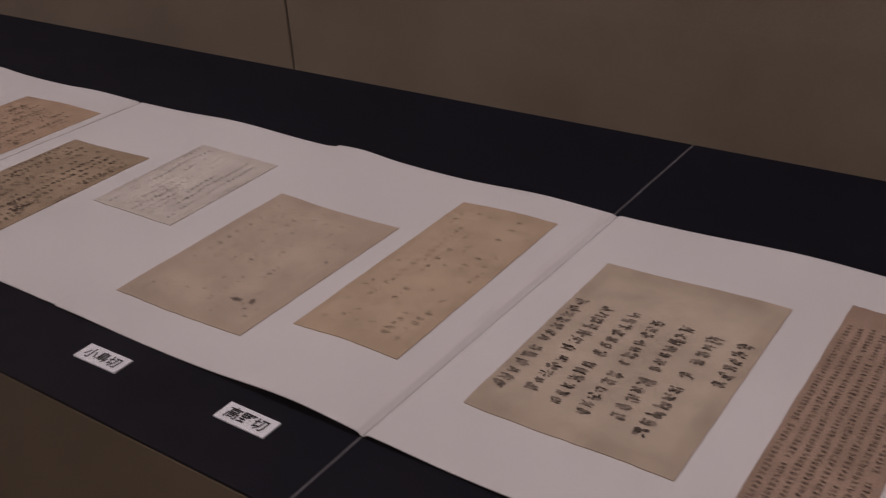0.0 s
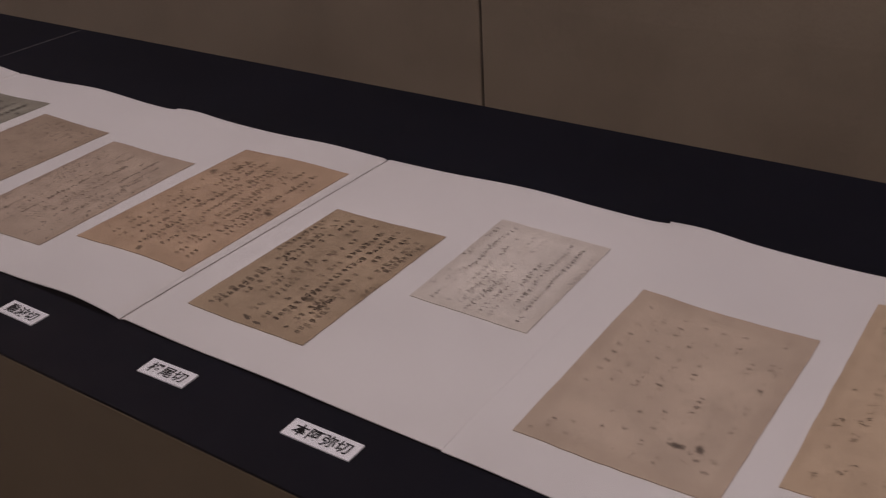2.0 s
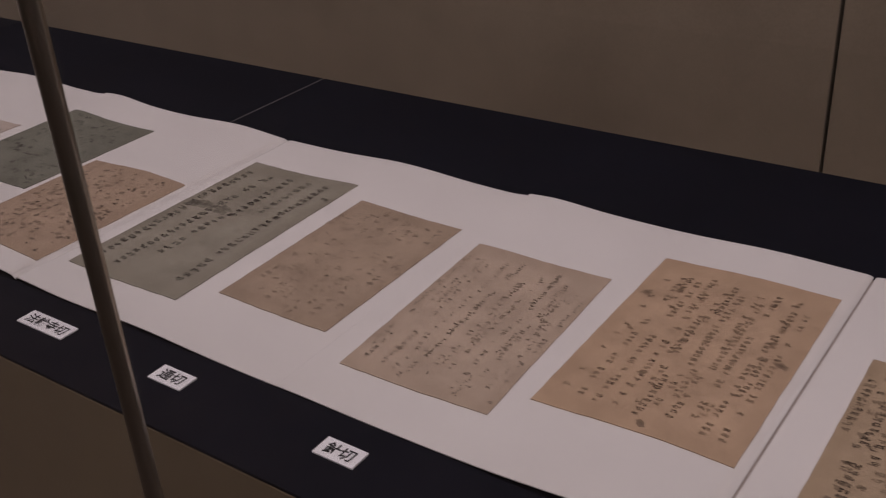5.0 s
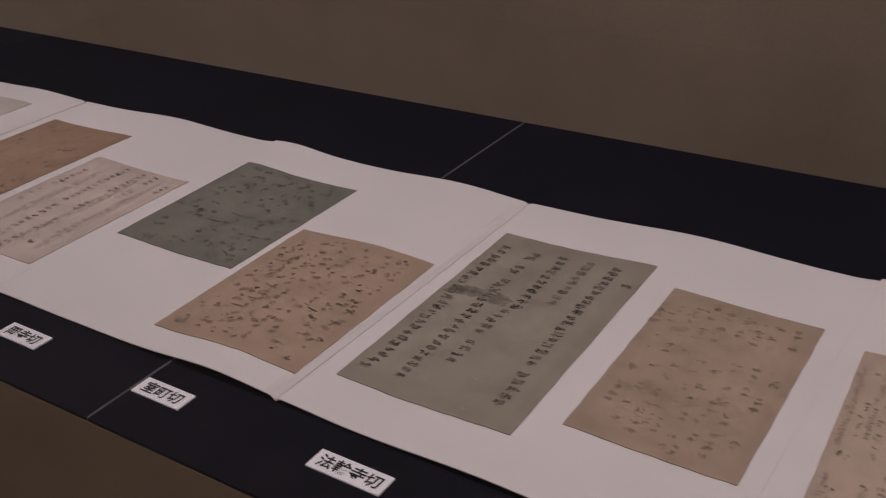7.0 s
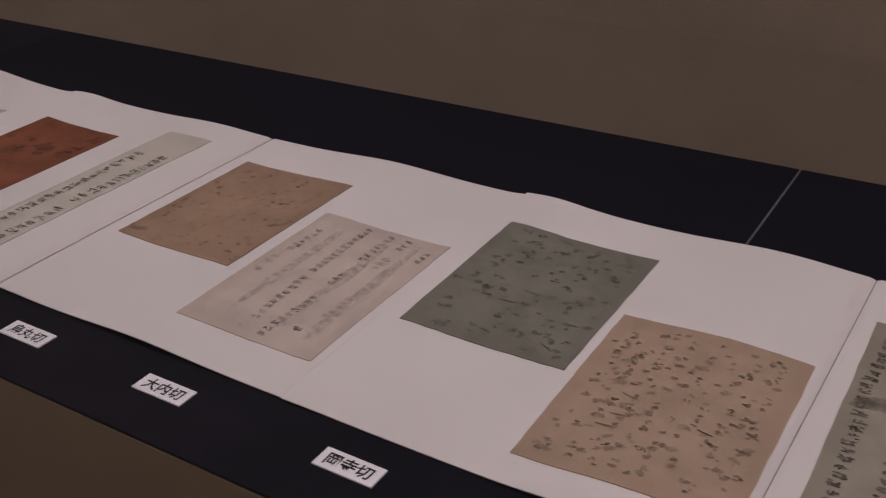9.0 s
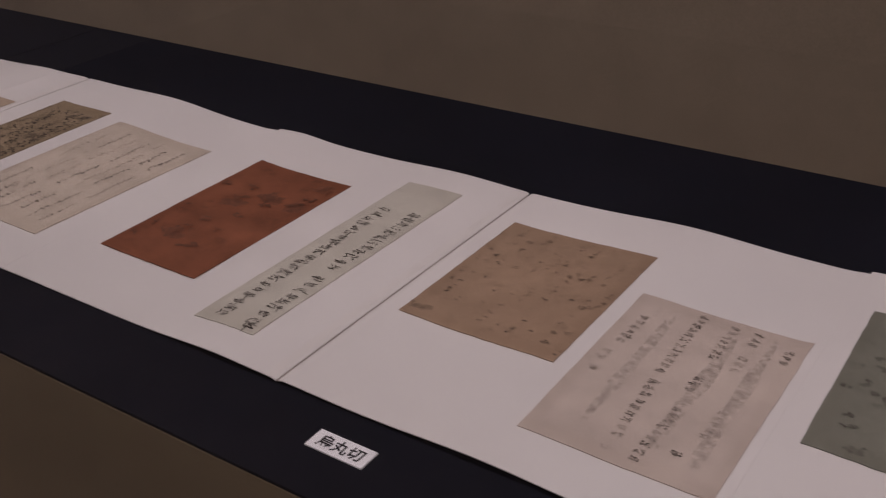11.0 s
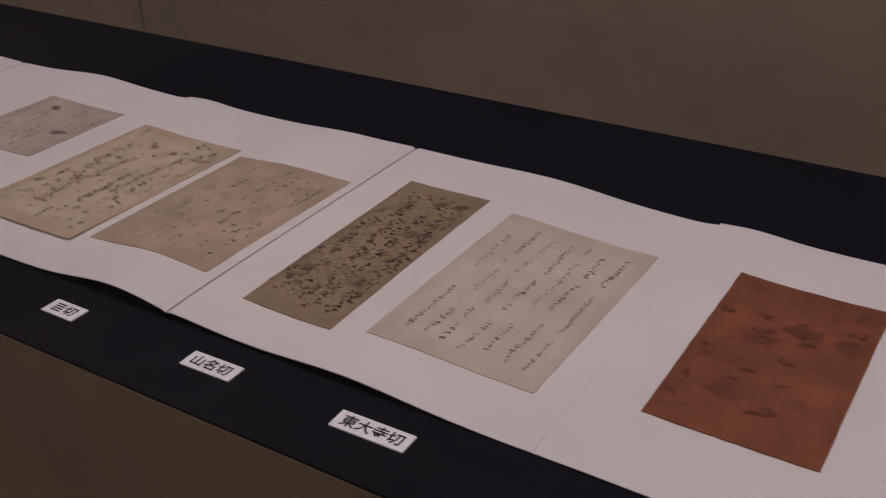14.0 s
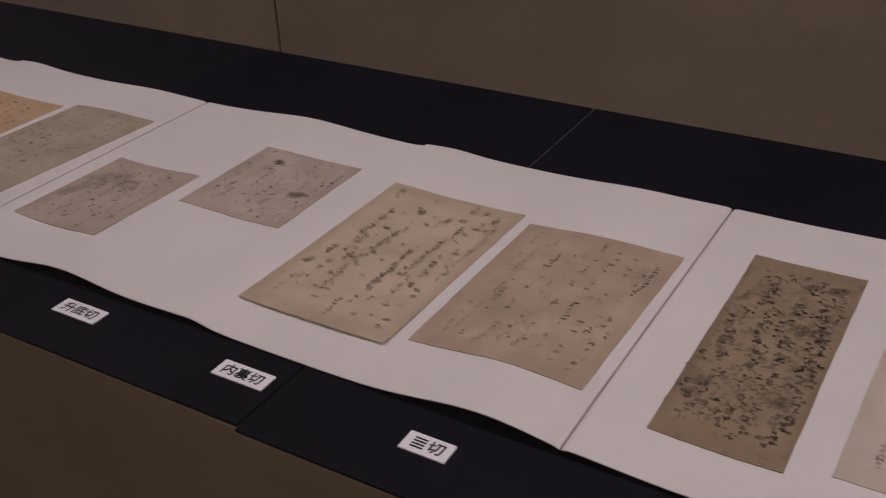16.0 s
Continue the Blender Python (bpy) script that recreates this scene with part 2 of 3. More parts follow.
def surface(x, y, k=None):
    """Height of the top of the wavy leaf k at x, y: even leaves rise from the valley fold to the ridge fold, odd ones sink to the next valley."""
    k = leaf_index(x) if k is None else k
    n = k - FIRST
    v = min(max(y / H, 0.0), 1.0)
    wide = FOLD_X[n + 1] - FOLD_X[n]
    u = min(max((x - SKEW * (v - 0.5) - FOLD_X[n]) / wide, 0.0), 1.0)
    ease = u * u * (3 - 2 * u)
    if k % 2 == 0:
        front = 1.2 + (FOLD_FRONT[n] - 1.2) * swell(u, 0.0, 0.16) + (FOLD_FRONT[n + 1] - 1.2) * swell(u, 1.0, 0.25) + HUMP_FRONT[n] * swell(u, 0.53, 0.2)
        back = FOLD_BACK[n] + (FOLD_BACK[n + 1] - 1.7 - FOLD_BACK[n]) * ease + HUMP_BACK[n] * swell(u, 0.52, 0.22) + 1.7 * swell(u, 1.0, 0.035)
        gutter, fold = u * wide, k
    else:
        front = 1.2 + (FOLD_FRONT[n] - 1.2) * swell(u, 0.0, 0.07) + HUMP_FRONT[n] * swell(u, 0.82, 0.19) + (FOLD_FRONT[n + 1] - 1.2 - HUMP_FRONT[n] * 0.41) * swell(u, 1.0, 0.07)
        sag = 5.2 + max(0.0, FOLD_BACK[n + 1] - 8.0) * 0.7
        back = sag + (FOLD_BACK[n] - sag) * swell(u, 0.0, 0.25) + 2.8 * swell(u, 0.1, 0.1) + HUMP_BACK[n] * swell(u, 0.76, 0.19) + (FOLD_BACK[n + 1] - sag - HUMP_BACK[n] * 0.2) * swell(u, 1.0, 0.12)
        gutter, fold = (1 - u) * wide, k + 1
    dip = (1.6 if fold in OPEN_FOLDS else 3.2 - 1.4 * v ** 6) * swell(gutter, 0.0, 0.0032)
    ripple = 0.5 * math.sin(9 * u + k) * math.sin(7.0 * y + k * 1.7) * math.sin(math.pi * u)
    return Z_BOARD + max(1.15, front + (back - front) * v ** 0.45 - dip + ripple) / 1000


def slab(x0, x1, y0, y1, lift, thick, nx, ny, k, ragged=0.0, seed=0, taper=(0.0, 0.0), lean=(0.0, 0.0), curl=0.0):
    """A thin closed sheet that follows leaf k. taper: how far its back edge is out at both ends; lean: how far its far side is out in x and its right side in y; curl: how far its near edge lifts."""
    rng = random.Random(seed)
    bm = bmesh.new()
    top, low = [], []
    for i in range(nx + 1):
        for j in range(ny + 1):
            e = 0.5 - 0.5 * math.cos(math.pi * i / nx) if nx > 20 else i / nx
            f = j / ny
            x = x0 + (x1 - x0) * e + lean[0] * f
            y = y0 + (y1 + taper[0] + (taper[1] - taper[0]) * e ** 2 - y0) * f + lean[1] * e
            z = surface(x, y, k) + lift + curl * (1 - f) ** 6 * (0.35 + 0.65 * math.sin(math.pi * (0.15 + 0.6 * e)))
            if ragged and i in (0, nx):
                x += rng.uniform(-ragged, ragged)
            if ragged and j in (0, ny):
                y += rng.uniform(-ragged, ragged)
            top.append(bm.verts.new((x, y, z)))
            low.append(bm.verts.new((x, y, z - thick)))
    at = lambda i, j: i * (ny + 1) + j  # noqa: E731
    for i in range(nx):
        for j in range(ny):
            q = (at(i, j), at(i + 1, j), at(i + 1, j + 1), at(i, j + 1))
            bm.faces.new([top[n] for n in q]).smooth = True
            bm.faces.new([low[n] for n in reversed(q)])
    rim = [at(i, 0) for i in range(nx)] + [at(nx, j) for j in range(ny)] + [at(i, ny) for i in range(nx, 0, -1)] + [at(0, j) for j in range(ny, 0, -1)]
    for a, b in zip(rim, rim[1:] + rim[:1]):
        bm.faces.new((low[a], low[b], top[b], top[a]))
        bm.edges.get((top[a], top[b])).smooth = False
    return bm


album = tagged(new("folding_album"), "long unfolded accordion album of white mounting leaves on black boards", "album")
for k in range(FIRST, LAST):
    rng = random.Random(k + 400)
    g0, g1 = ((0.0011 if k in OPEN_FOLDS else 0.0004), 0.0001) if k % 2 == 0 else (0.0001, (0.0011 if k + 1 in OPEN_FOLDS else 0.0004))
    part("leaf", slab(FOLD_X[k - FIRST] - SKEW / 2 + g0, FOLD_X[k + 1 - FIRST] - SKEW / 2 - g1, 0.0085 + rng.uniform(-0.0008, 0.0008), H, 0.0, 0.0009, 60, 14, k, taper=(0.002, 0.0004) if k % 2 else (0.0004, -0.0012), lean=(SKEW, 0.0)), M_LEAF, album)

    if k in OPEN_FOLDS:
        part("fold_hinge", slab(FOLD_X[k - FIRST] - SKEW / 2 - 0.002, FOLD_X[k - FIRST] - SKEW / 2 + 0.002, 0.0095, H - 0.003, -0.00092, 0.0001, 4, 14, k, lean=(SKEW, 0.0)), M_CREASE, album, "brown paper hinge in the open fold, darkened to stand for shade")
    if k % 2 == 0:
        part("paste_strip", slab(FOLD_X[k + 1 - FIRST] - SKEW / 2 - 0.0085, FOLD_X[k + 1 - FIRST] - SKEW / 2 - 0.0004, 0.0095, H - 0.002, 0.00022, 0.0002, 3, 10, k, lean=(SKEW, 0.0)), M_LEAF, album, "narrow pasted overlap at the ridge fold")
    else:
        part("hinge_strip", slab(FOLD_X[k + 1 - FIRST] - SKEW / 2 - 0.0125, FOLD_X[k + 1 - FIRST] - SKEW / 2 - 0.0045, 0.0095, H - 0.0005, 0.00015, 0.0001, 6, 10, k, lean=(SKEW, 0.0)), M_HINGE, album, "narrow yellowed paper hinge beside the fold")


# ---- the mounted calligraphy ----
INK_CACHE = {}


def ink(strength, paper):
    """Ink of a given strength on a paper of a given colour."""
    key = (round(strength, 2), tuple(round(c, 2) for c in paper))
    if key not in INK_CACHE:
        base = (0.032, 0.022, 0.018)
        col = [b + (c * 0.88 - b) * (1 - strength) for b, c in zip(base, paper)]
        mat = mottled("ink", col, spread=0.35, scale=160.0, grain=900.0, rough=0.7, bump=0.0)
        nt = mat.node_tree
        bsdf = nt.nodes["Principled BSDF"]
        tone = bsdf.inputs["Base Color"].links[0].from_socket
        dab = nt.nodes.new("ShaderNodeNewGeometry")
        thin = nt.nodes.new("ShaderNodeMath")
        thin.operation = "MULTIPLY"
        thin.inputs[1].default_value = 0.55
        nt.links.new(dab.outputs["Random Per Island"], thin.inputs[0])
        mix = nt.nodes.new("ShaderNodeMix")
        mix.data_type = "RGBA"
        nt.links.new(thin.outputs[0], mix.inputs[0])
        nt.links.new(tone, mix.inputs[6])
        mix.inputs[7].default_value = (*[c * 0.86 for c in paper], 1)
        nt.links.new(mix.outputs[2], bsdf.inputs["Base Color"])
        INK_CACHE[key] = mat
    return INK_CACHE[key]


def ribbon(bm, pts, widths, height, k):
    """A flat brush stroke along pts."""
    last = None
    for n, ((x, y), w) in enumerate(zip(pts, widths)):
        a, b = pts[max(n - 1, 0)], pts[min(n + 1, len(pts) - 1)]
        dx, dy = b[0] - a[0], b[1] - a[1]
        d = math.hypot(dx, dy) or 1.0
        ox, oy = -dy / d * w / 2, dx / d * w / 2
        now = [bm.verts.new((x + s * ox, y + s * oy, surface(x + s * ox, y + s * oy, k) + height)) for s in (1, -1)]
        if last:
            bm.faces.new((last[0], last[1], now[1], now[0]))
        last = now


def glyph(bm, rng, cx, cy, g, weight, height, k, tie=0.3, block=False, bleed=None):
    """One brushed sign as a cluster of short tapering dabs inside a cell of size g, at times tied to the next."""
    cells = [(u, v) for u in (-0.27, 0.0, 0.27) for v in (-0.29, 0.0, 0.29)]
    across = rng.uniform(0.9, 1.2) if block else rng.uniform(0.6, 1.1)
    squat = rng.uniform(0.5, 0.72)
    for u, v in rng.sample(cells, rng.choice((6, 7, 7, 8)) if block else rng.choice((2, 3, 3, 4, 5))):
        # short strokes spread over the cell: level, slanting and rising ones
        lot = rng.random()
        ang = rng.gauss(2.0, 0.3) if lot < 0.2 else rng.gauss(0.1, 0.22) if lot < 0.86 else rng.gauss(0.9, 0.3)
        ln = g * (rng.uniform(0.3, 0.55) if block else rng.uniform(0.25, 0.6)) * (1 - (1 - squat) * abs(math.sin(ang)))
        x, y = cx + (u * across + rng.uniform(-0.06, 0.06)) * g, cy + (v * squat + rng.uniform(-0.05, 0.05)) * g
        bend = rng.uniform(-0.5, 0.5) * ln * (0.5 if block else 1)
        pts = []
        for q in (-0.5, -0.2, 0.15, 0.5):
            c = bend * (0.25 - q * q)
            pts.append((x + math.cos(ang) * ln * q - math.sin(ang) * c, y + math.sin(ang) * ln * q + math.cos(ang) * c))
        w = g * weight * rng.uniform(0.5, 1.35) * (0.62 if block else 1)
        ribbon(bm, pts, [w * 0.55, w, w * 0.85, w * 0.3], height, k)
    if bleed is not None:
        a = g * rng.uniform(0.34, 0.5)
        turn = rng.gauss(0.1, 0.2)
        ribbon(bleed, [(cx + math.cos(turn) * a * q, cy + math.sin(turn) * a * q) for q in (-1, -0.6, 0.0, 0.6, 1)], [g * f for f in (0.1, 0.36, rng.uniform(0.4, 0.52), 0.36, 0.1)], height - 0.00012, k)
    if rng.random() < tie:
        sway = rng.uniform(-0.15, 0.15) * g
        ribbon(bm, [(cx, cy + 0.2 * g), (cx + sway, cy - 0.2 * g), (cx - sway * 0.5, cy - 0.75 * g)], [g * 0.05, g * 0.08, g * 0.04], height, k)


def paper_colour(rgb):
    return [min(0.85, a / b * c) for a, b, c in zip(srgb(*rgb), srgb(*PAPER_SEEN), (0.70, 0.641, 0.645))]


def blot(ob, x, y, r, stretch, turn, strength, paper, seed, k):
    """A blot of ink or damp with an uneven, paling outline on a sheet."""
    rng = random.Random(seed)
    ph = [rng.uniform(0, 6.3) for _ in range(3)]
    for wide, share, up, name in ((1.35, 0.4, 0.00098, "blot_rim"), (1.0, 0.75, 0.00102, "blot"), (0.62, 1.0, 0.00106, "blot_core")):
        bm = bmesh.new()
        ring = []
        for n in range(26):
            a = 2 * math.pi * n / 26
            q = r * wide * (1 + 0.18 * math.sin(2 * a + ph[0]) + 0.14 * math.sin(5 * a + ph[1] * wide) + 0.08 * math.sin(9 * a + ph[2] * wide))
            px, py = q * math.cos(a) * stretch, q * math.sin(a)
            px, py = px * math.cos(turn) - py * math.sin(turn) + x, px * math.sin(turn) + py * math.cos(turn) + y
            ring.append(bm.verts.new((px, py, surface(px, py, k) + up)))
        mid = bm.verts.new((x, y, surface(x, y, k) + up))
        for a, b in zip(ring, ring[1:] + ring[:1]):
            bm.faces.new((mid, a, b))
        part(name, bm, ink(strength * share, paper), ob, "dark blot" if strength > 0.3 else "faint grey stain")


def sheet(label, x0, x1, y0, y1, rgb, lean=(0.0, 0.0), size=0.0085, weight=0.2, dark=0.75, faint=0.35, strong=(), mid=(), faded=(), ghosts=0, cols=0, fill=0.9, margin=(0.07, 0.07, 0.06, 0.06), jitter=0.1, spots=0.06, spread=0.13, share=0.5, pitch=1.05, seed=0, scatter=0, tie=0.15, edge=0.12, block=False, curl=0.0003, blots=()):
    """A sheet of old writing pasted on a leaf. strong, mid, faded: its written columns as shares of its width, and of its height from the top: where
    they stand, begin and end. ghosts: columns of writing that has all but gone. cols: even columns all over it, within margin (left, right, top, bottom)."""
    k = leaf_index((x0 + x1) / 2)
    paper = paper_colour(rgb)
    mat = mottled("old_paper", paper, spread=spread, scale=18.0, grain=500.0, rough=0.85, bump=0.12, spots=spots, spot_color=[c * 0.45 for c in paper], edge=edge)
    ob = finish("calligraphy_sheet", slab(x0, x1, y0, y1, 0.0008, 0.0007, 16, 16, k, 0.0004, seed, lean=lean, curl=curl), mat)
    tagged(ob, label, "calligraphy", "calligraphy sheets in the album")
    w, h = x1 - x0, y1 - y0
    rng = random.Random(seed + 91)
    bold, thin, weak, gone, bleed = (bmesh.new() for _ in range(5))
    height = 0.00115 + curl * 0.6

    def spot(u, v):
        return x0 + w * u + lean[0] * (1 - v), y0 + h * (1 - v) + lean[1] * u

    def column(inks, u, top, end, full, heavy, soft):
        v, drift = top, 0.0
        while True:
            g = size * (rng.uniform(0.88, 1.14) if block else rng.uniform(0.72, 1.3))
            drift = drift * 0.8 + rng.gauss(0, jitter) * size
            x, y = spot(u, v)
            room = max(0.4 * g, 1e-6)
            x = min(max(x + drift, spot(0, v)[0] + room), spot(1, v)[0] - room)
            y = min(max(y, spot(u, 1)[1] + 0.6 * g), spot(u, 0)[1] - 0.6 * g)
            if rng.random() < full:
                glyph(rng.choice(inks), rng, x, y, g, heavy * rng.uniform(0.75, 1.15), height, k, tie, block, bleed if rng.random() < soft else None)
            v += g * pitch / h
            if v > end:
                break

    for n in range(ghosts):
        column((gone,), (n + 0.5) / ghosts + rng.uniform(-0.02, 0.02), rng.uniform(0.04, 0.2), rng.uniform(0.75, 0.96), 0.55, weight * 0.9, 0)
    for n in range(cols):
        u = 1 - margin[1] - (1 - margin[0] - margin[1]) * (n + 0.5) / cols
        column((bold, thin, weak) if rng.random() < share else (thin, weak), u, margin[2] + rng.uniform(0, 0.03), 1 - margin[3], fill, weight, 0.4)
    for u, top, end in strong:
        column((bold, bold, bold, thin), u, top, end, 0.97, weight * 1.05, 0.5)
    for u, top, end in mid:
        column((thin, thin, bold, weak), u, top, end, 0.93, weight * 0.95, 0.15)
    for u, top, end in faded:
        column((weak, weak, gone), u, top, end, 0.9, weight * 0.95, 0)
    for _ in range(scatter):
        x, y = spot(rng.uniform(0.06, 0.94), rng.uniform(0.05, 0.95))
        if rng.random() < 0.04:
            # a long grass-like stroke
            ln, a, lift = size * rng.uniform(1.4, 2.8), rng.gauss(0.05, 0.25), rng.uniform(-0.2, 0.2)
            pts = [(min(max(x + math.cos(a + lift * q) * ln * q, x0 + 0.004), x1 - 0.004), min(max(y + math.sin(a + lift * q) * ln * q, y0 + 0.004), y1 - 0.004)) for q in (-0.5, -0.2, 0.15, 0.5)]
            ribbon(rng.choice((bold, thin)), pts, [size * f for f in (0.1, 0.24, 0.3, 0.1)], height, k)
        else:
            glyph(rng.choice((bold, thin)) if rng.random() < share else rng.choice((weak, gone)), rng, x, y, size * rng.uniform(0.6, 1.4), weight, height, k, 0, False, bleed if rng.random() < 0.5 else None)
    for bm, name, strength, words in ((bold, "writing", dark, "dark brushed ink"), (thin, "thin_writing", dark * 0.6 + faint * 0.4, "thinner brown ink"), (weak, "faint_writing", faint, "faded brushed ink"), (gone, "worn_writing", faint * 0.45, "nearly vanished ink"), (bleed, "ink_bleed", dark * 0.3, "soft brown bleed of the ink")):
        if bm.verts:
            tagged(part(name, bm, ink(strength, paper), ob, words), kind="stuff")
        else:
            bm.free()
    for n, (u, v, r, stretch, turn, strength) in enumerate(blots):
        x, y = spot(u, v)
        blot(ob, x, y, r, stretch, turn, strength, paper, seed * 20 + n, k)
    return ob


sheet("reddish-brown sheet of close small columns mounted in the album", 0.2520, 0.3300, 0.0620, 0.3470, (127, 102, 87), lean=(-0.001, 0.0), cols=8, size=0.0050, weight=0.26, dark=0.86, faint=0.56, share=0.6, jitter=0.03, pitch=0.9, margin=(0.03, 0.05, 0.10, 0.03), seed=1, fill=0.97, block=True, tie=0)
sheet("beige sheet with two blocks of bold black calligraphy", 0.0406, 0.2118, 0.0754, 0.3162, (148, 128, 112), lean=(-0.0006, -0.0013), size=0.0125, weight=0.35, dark=0.95, faint=0.67, jitter=0.03, pitch=0.86, seed=2, edge=0.2, tie=0, block=True, spread=0.17,
      strong=[(0.07, 0.3, 0.57), (0.21, 0.3, 0.58), (0.35, 0.29, 0.58), (0.48, 0.3, 0.59), (0.63, 0.29, 0.59), (0.78, 0.31, 0.56), (0.92, 0.3, 0.55), (0.07, 0.63, 0.87), (0.21, 0.64, 0.86), (0.35, 0.63, 0.87), (0.49, 0.64, 0.86), (0.64, 0.63, 0.86), (0.77, 0.62, 0.87)])
sheet("tall orange-tan sheet with sparse faded brush columns", -0.1484, -0.0355, 0.0920, 0.3593, (147, 123, 102), lean=(-0.0022, 0.0002), size=0.0075, weight=0.16, dark=0.56, faint=0.36, jitter=0.08, seed=3, ghosts=0, cols=6, share=0, fill=0.4,
      strong=[(0.92, 0.17, 0.19), (0.13, 0.1, 0.11)],
      mid=[(0.88, 0.45, 0.53), (0.69, 0.41, 0.53), (0.33, 0.43, 0.49), (0.5, 0.66, 0.73), (0.69, 0.6, 0.65), (0.87, 0.75, 0.76), (0.7, 0.85, 0.91)],
      faded=[(0.29, 0.21, 0.44), (0.84, 0.86, 0.87), (0.33, 0.84, 0.94)])
sheet("greyish beige sheet with faded writing and a dark blot", -0.3360, -0.1786, 0.0521, 0.2765, (147, 126, 110), lean=(0.0024, 0.0048), size=0.0058, weight=0.13, dark=0.5, faint=0.36, jitter=0.08, seed=4, edge=0.14, ghosts=0, blots=((0.70, 0.805, 0.0030, 1.5, 0.1, 0.9), (0.80, 0.79, 0.0029, 1.2, -0.5, 0.85), (0.815, 0.845, 0.0015, 1.2, 0, 0.5)), cols=8, share=0, fill=0.42,
      mid=[(0.07, 0.96, 0.97), (0.9, 0.24, 0.3), (0.9, 0.41, 0.42)],
      faded=[(0.19, 0.16, 0.23), (0.37, 0.24, 0.26), (0.45, 0.53, 0.56), (0.47, 0.71, 0.72), (0.57, 0.7, 0.71), (0.9, 0.6, 0.61), (0.3, 0.93, 0.96), (0.76, 0.9, 0.94)])
sheet("small whitish sheet with fine kana columns", -0.5148, -0.3924, 0.1655, 0.3321, (164, 149, 139), lean=(-0.0018, 0.0028), size=0.0056, weight=0.24, dark=0.72, faint=0.38, jitter=0.12, seed=5, ghosts=9, spots=0.12, pitch=0.95,
      strong=[(0.74, 0.57, 0.79), (0.83, 0.11, 0.37)],
      mid=[(0.06, 0.08, 0.25), (0.18, 0.07, 0.64), (0.72, 0.1, 0.54), (0.84, 0.68, 0.81), (0.63, 0.36, 0.57), (0.45, 0.43, 0.96), (0.48, 0.61, 0.95), (0.58, 0.6, 0.96), (0.04, 0.44, 0.5), (0.16, 0.88, 0.97), (0.88, 0.89, 0.96)],
      faded=[(0.29, 0.22, 0.39), (0.84, 0.37, 0.55), (0.99, 0.3, 0.55), (0.36, 0.56, 0.83), (0.37, 0.68, 0.98), (0.66, 0.57, 0.96), (0.12, 0.61, 0.76)])
sheet("grey-brown sheet with dark brush columns", -0.6935, -0.5495, 0.0573, 0.2752, (130, 108, 88), lean=(0.0015, -0.0010), size=0.0074, weight=0.36, dark=0.9, faint=0.45, jitter=0.08, spots=0.3, spread=0.16, seed=6, tie=0, ghosts=0, blots=((0.47, 0.955, 0.0032, 2.2, -0.15, 0.8), (0.57, 0.965, 0.0032, 2.2, -0.15, 0.8), (0.68, 0.72, 0.004, 1.6, 0.2, 0.6)), block=True, pitch=0.92, cols=8, fill=0.5, share=0.1,
      strong=[(0.16, 0.15, 0.51), (0.17, 0.62, 0.92), (0.55, 0.13, 0.38), (0.67, 0.13, 0.32), (0.66, 0.34, 0.69), (0.65, 0.67, 0.93), (0.82, 0.69, 0.77)],
      mid=[(0.05, 0.14, 0.49), (0.2, 0.51, 0.53), (0.36, 0.14, 0.16), (0.41, 0.35, 0.38), (0.76, 0.53, 0.62), (0.82, 0.64, 0.82), (0.93, 0.13, 0.39)],
      faded=[(0.39, 0.46, 0.66), (0.29, 0.62, 0.66), (0.81, 0.14, 0.17), (0.98, 0.5, 0.6), (0.91, 0.89, 0.9), (0.41, 0.89, 0.9)])
sheet("orange-brown sheet with neat dark columns and worn edges", -0.9039, -0.7396, 0.0946, 0.3512, (142, 115, 94), lean=(0.0009, 0.0004), size=0.0064, weight=0.34, dark=0.8, faint=0.46, jitter=0.07, spots=0.2, seed=7, tie=0, ghosts=0, blots=((0.07, 0.26, 0.0036, 1.4, -0.2, 0.6), (0.93, 0.48, 0.0036, 1.4, 0.1, 0.65), (0.54, 0.965, 0.0042, 1.6, -0.2, 0.6)), block=True, pitch=0.95, cols=10, fill=0.55, share=0.1, margin=(0.06, 0.06, 0.12, 0.08),
      strong=[(0.49, 0.11, 0.31), (0.23, 0.11, 0.22), (0.72, 0.1, 0.17), (0.49, 0.71, 0.94), (0.84, 0.48, 0.7)],
      mid=[(0.22, 0.19, 0.27), (0.25, 0.32, 0.33), (0.35, 0.09, 0.35), (0.43, 0.34, 0.58), (0.37, 0.65, 0.77), (0.83, 0.1, 0.4), (0.72, 0.55, 0.59)],
      faded=[(0.15, 0.5, 0.52), (0.66, 0.18, 0.47), (0.54, 0.18, 0.61), (0.66, 0.28, 0.62), (0.83, 0.25, 0.48), (0.59, 0.64, 0.82), (0.76, 0.78, 0.84)])
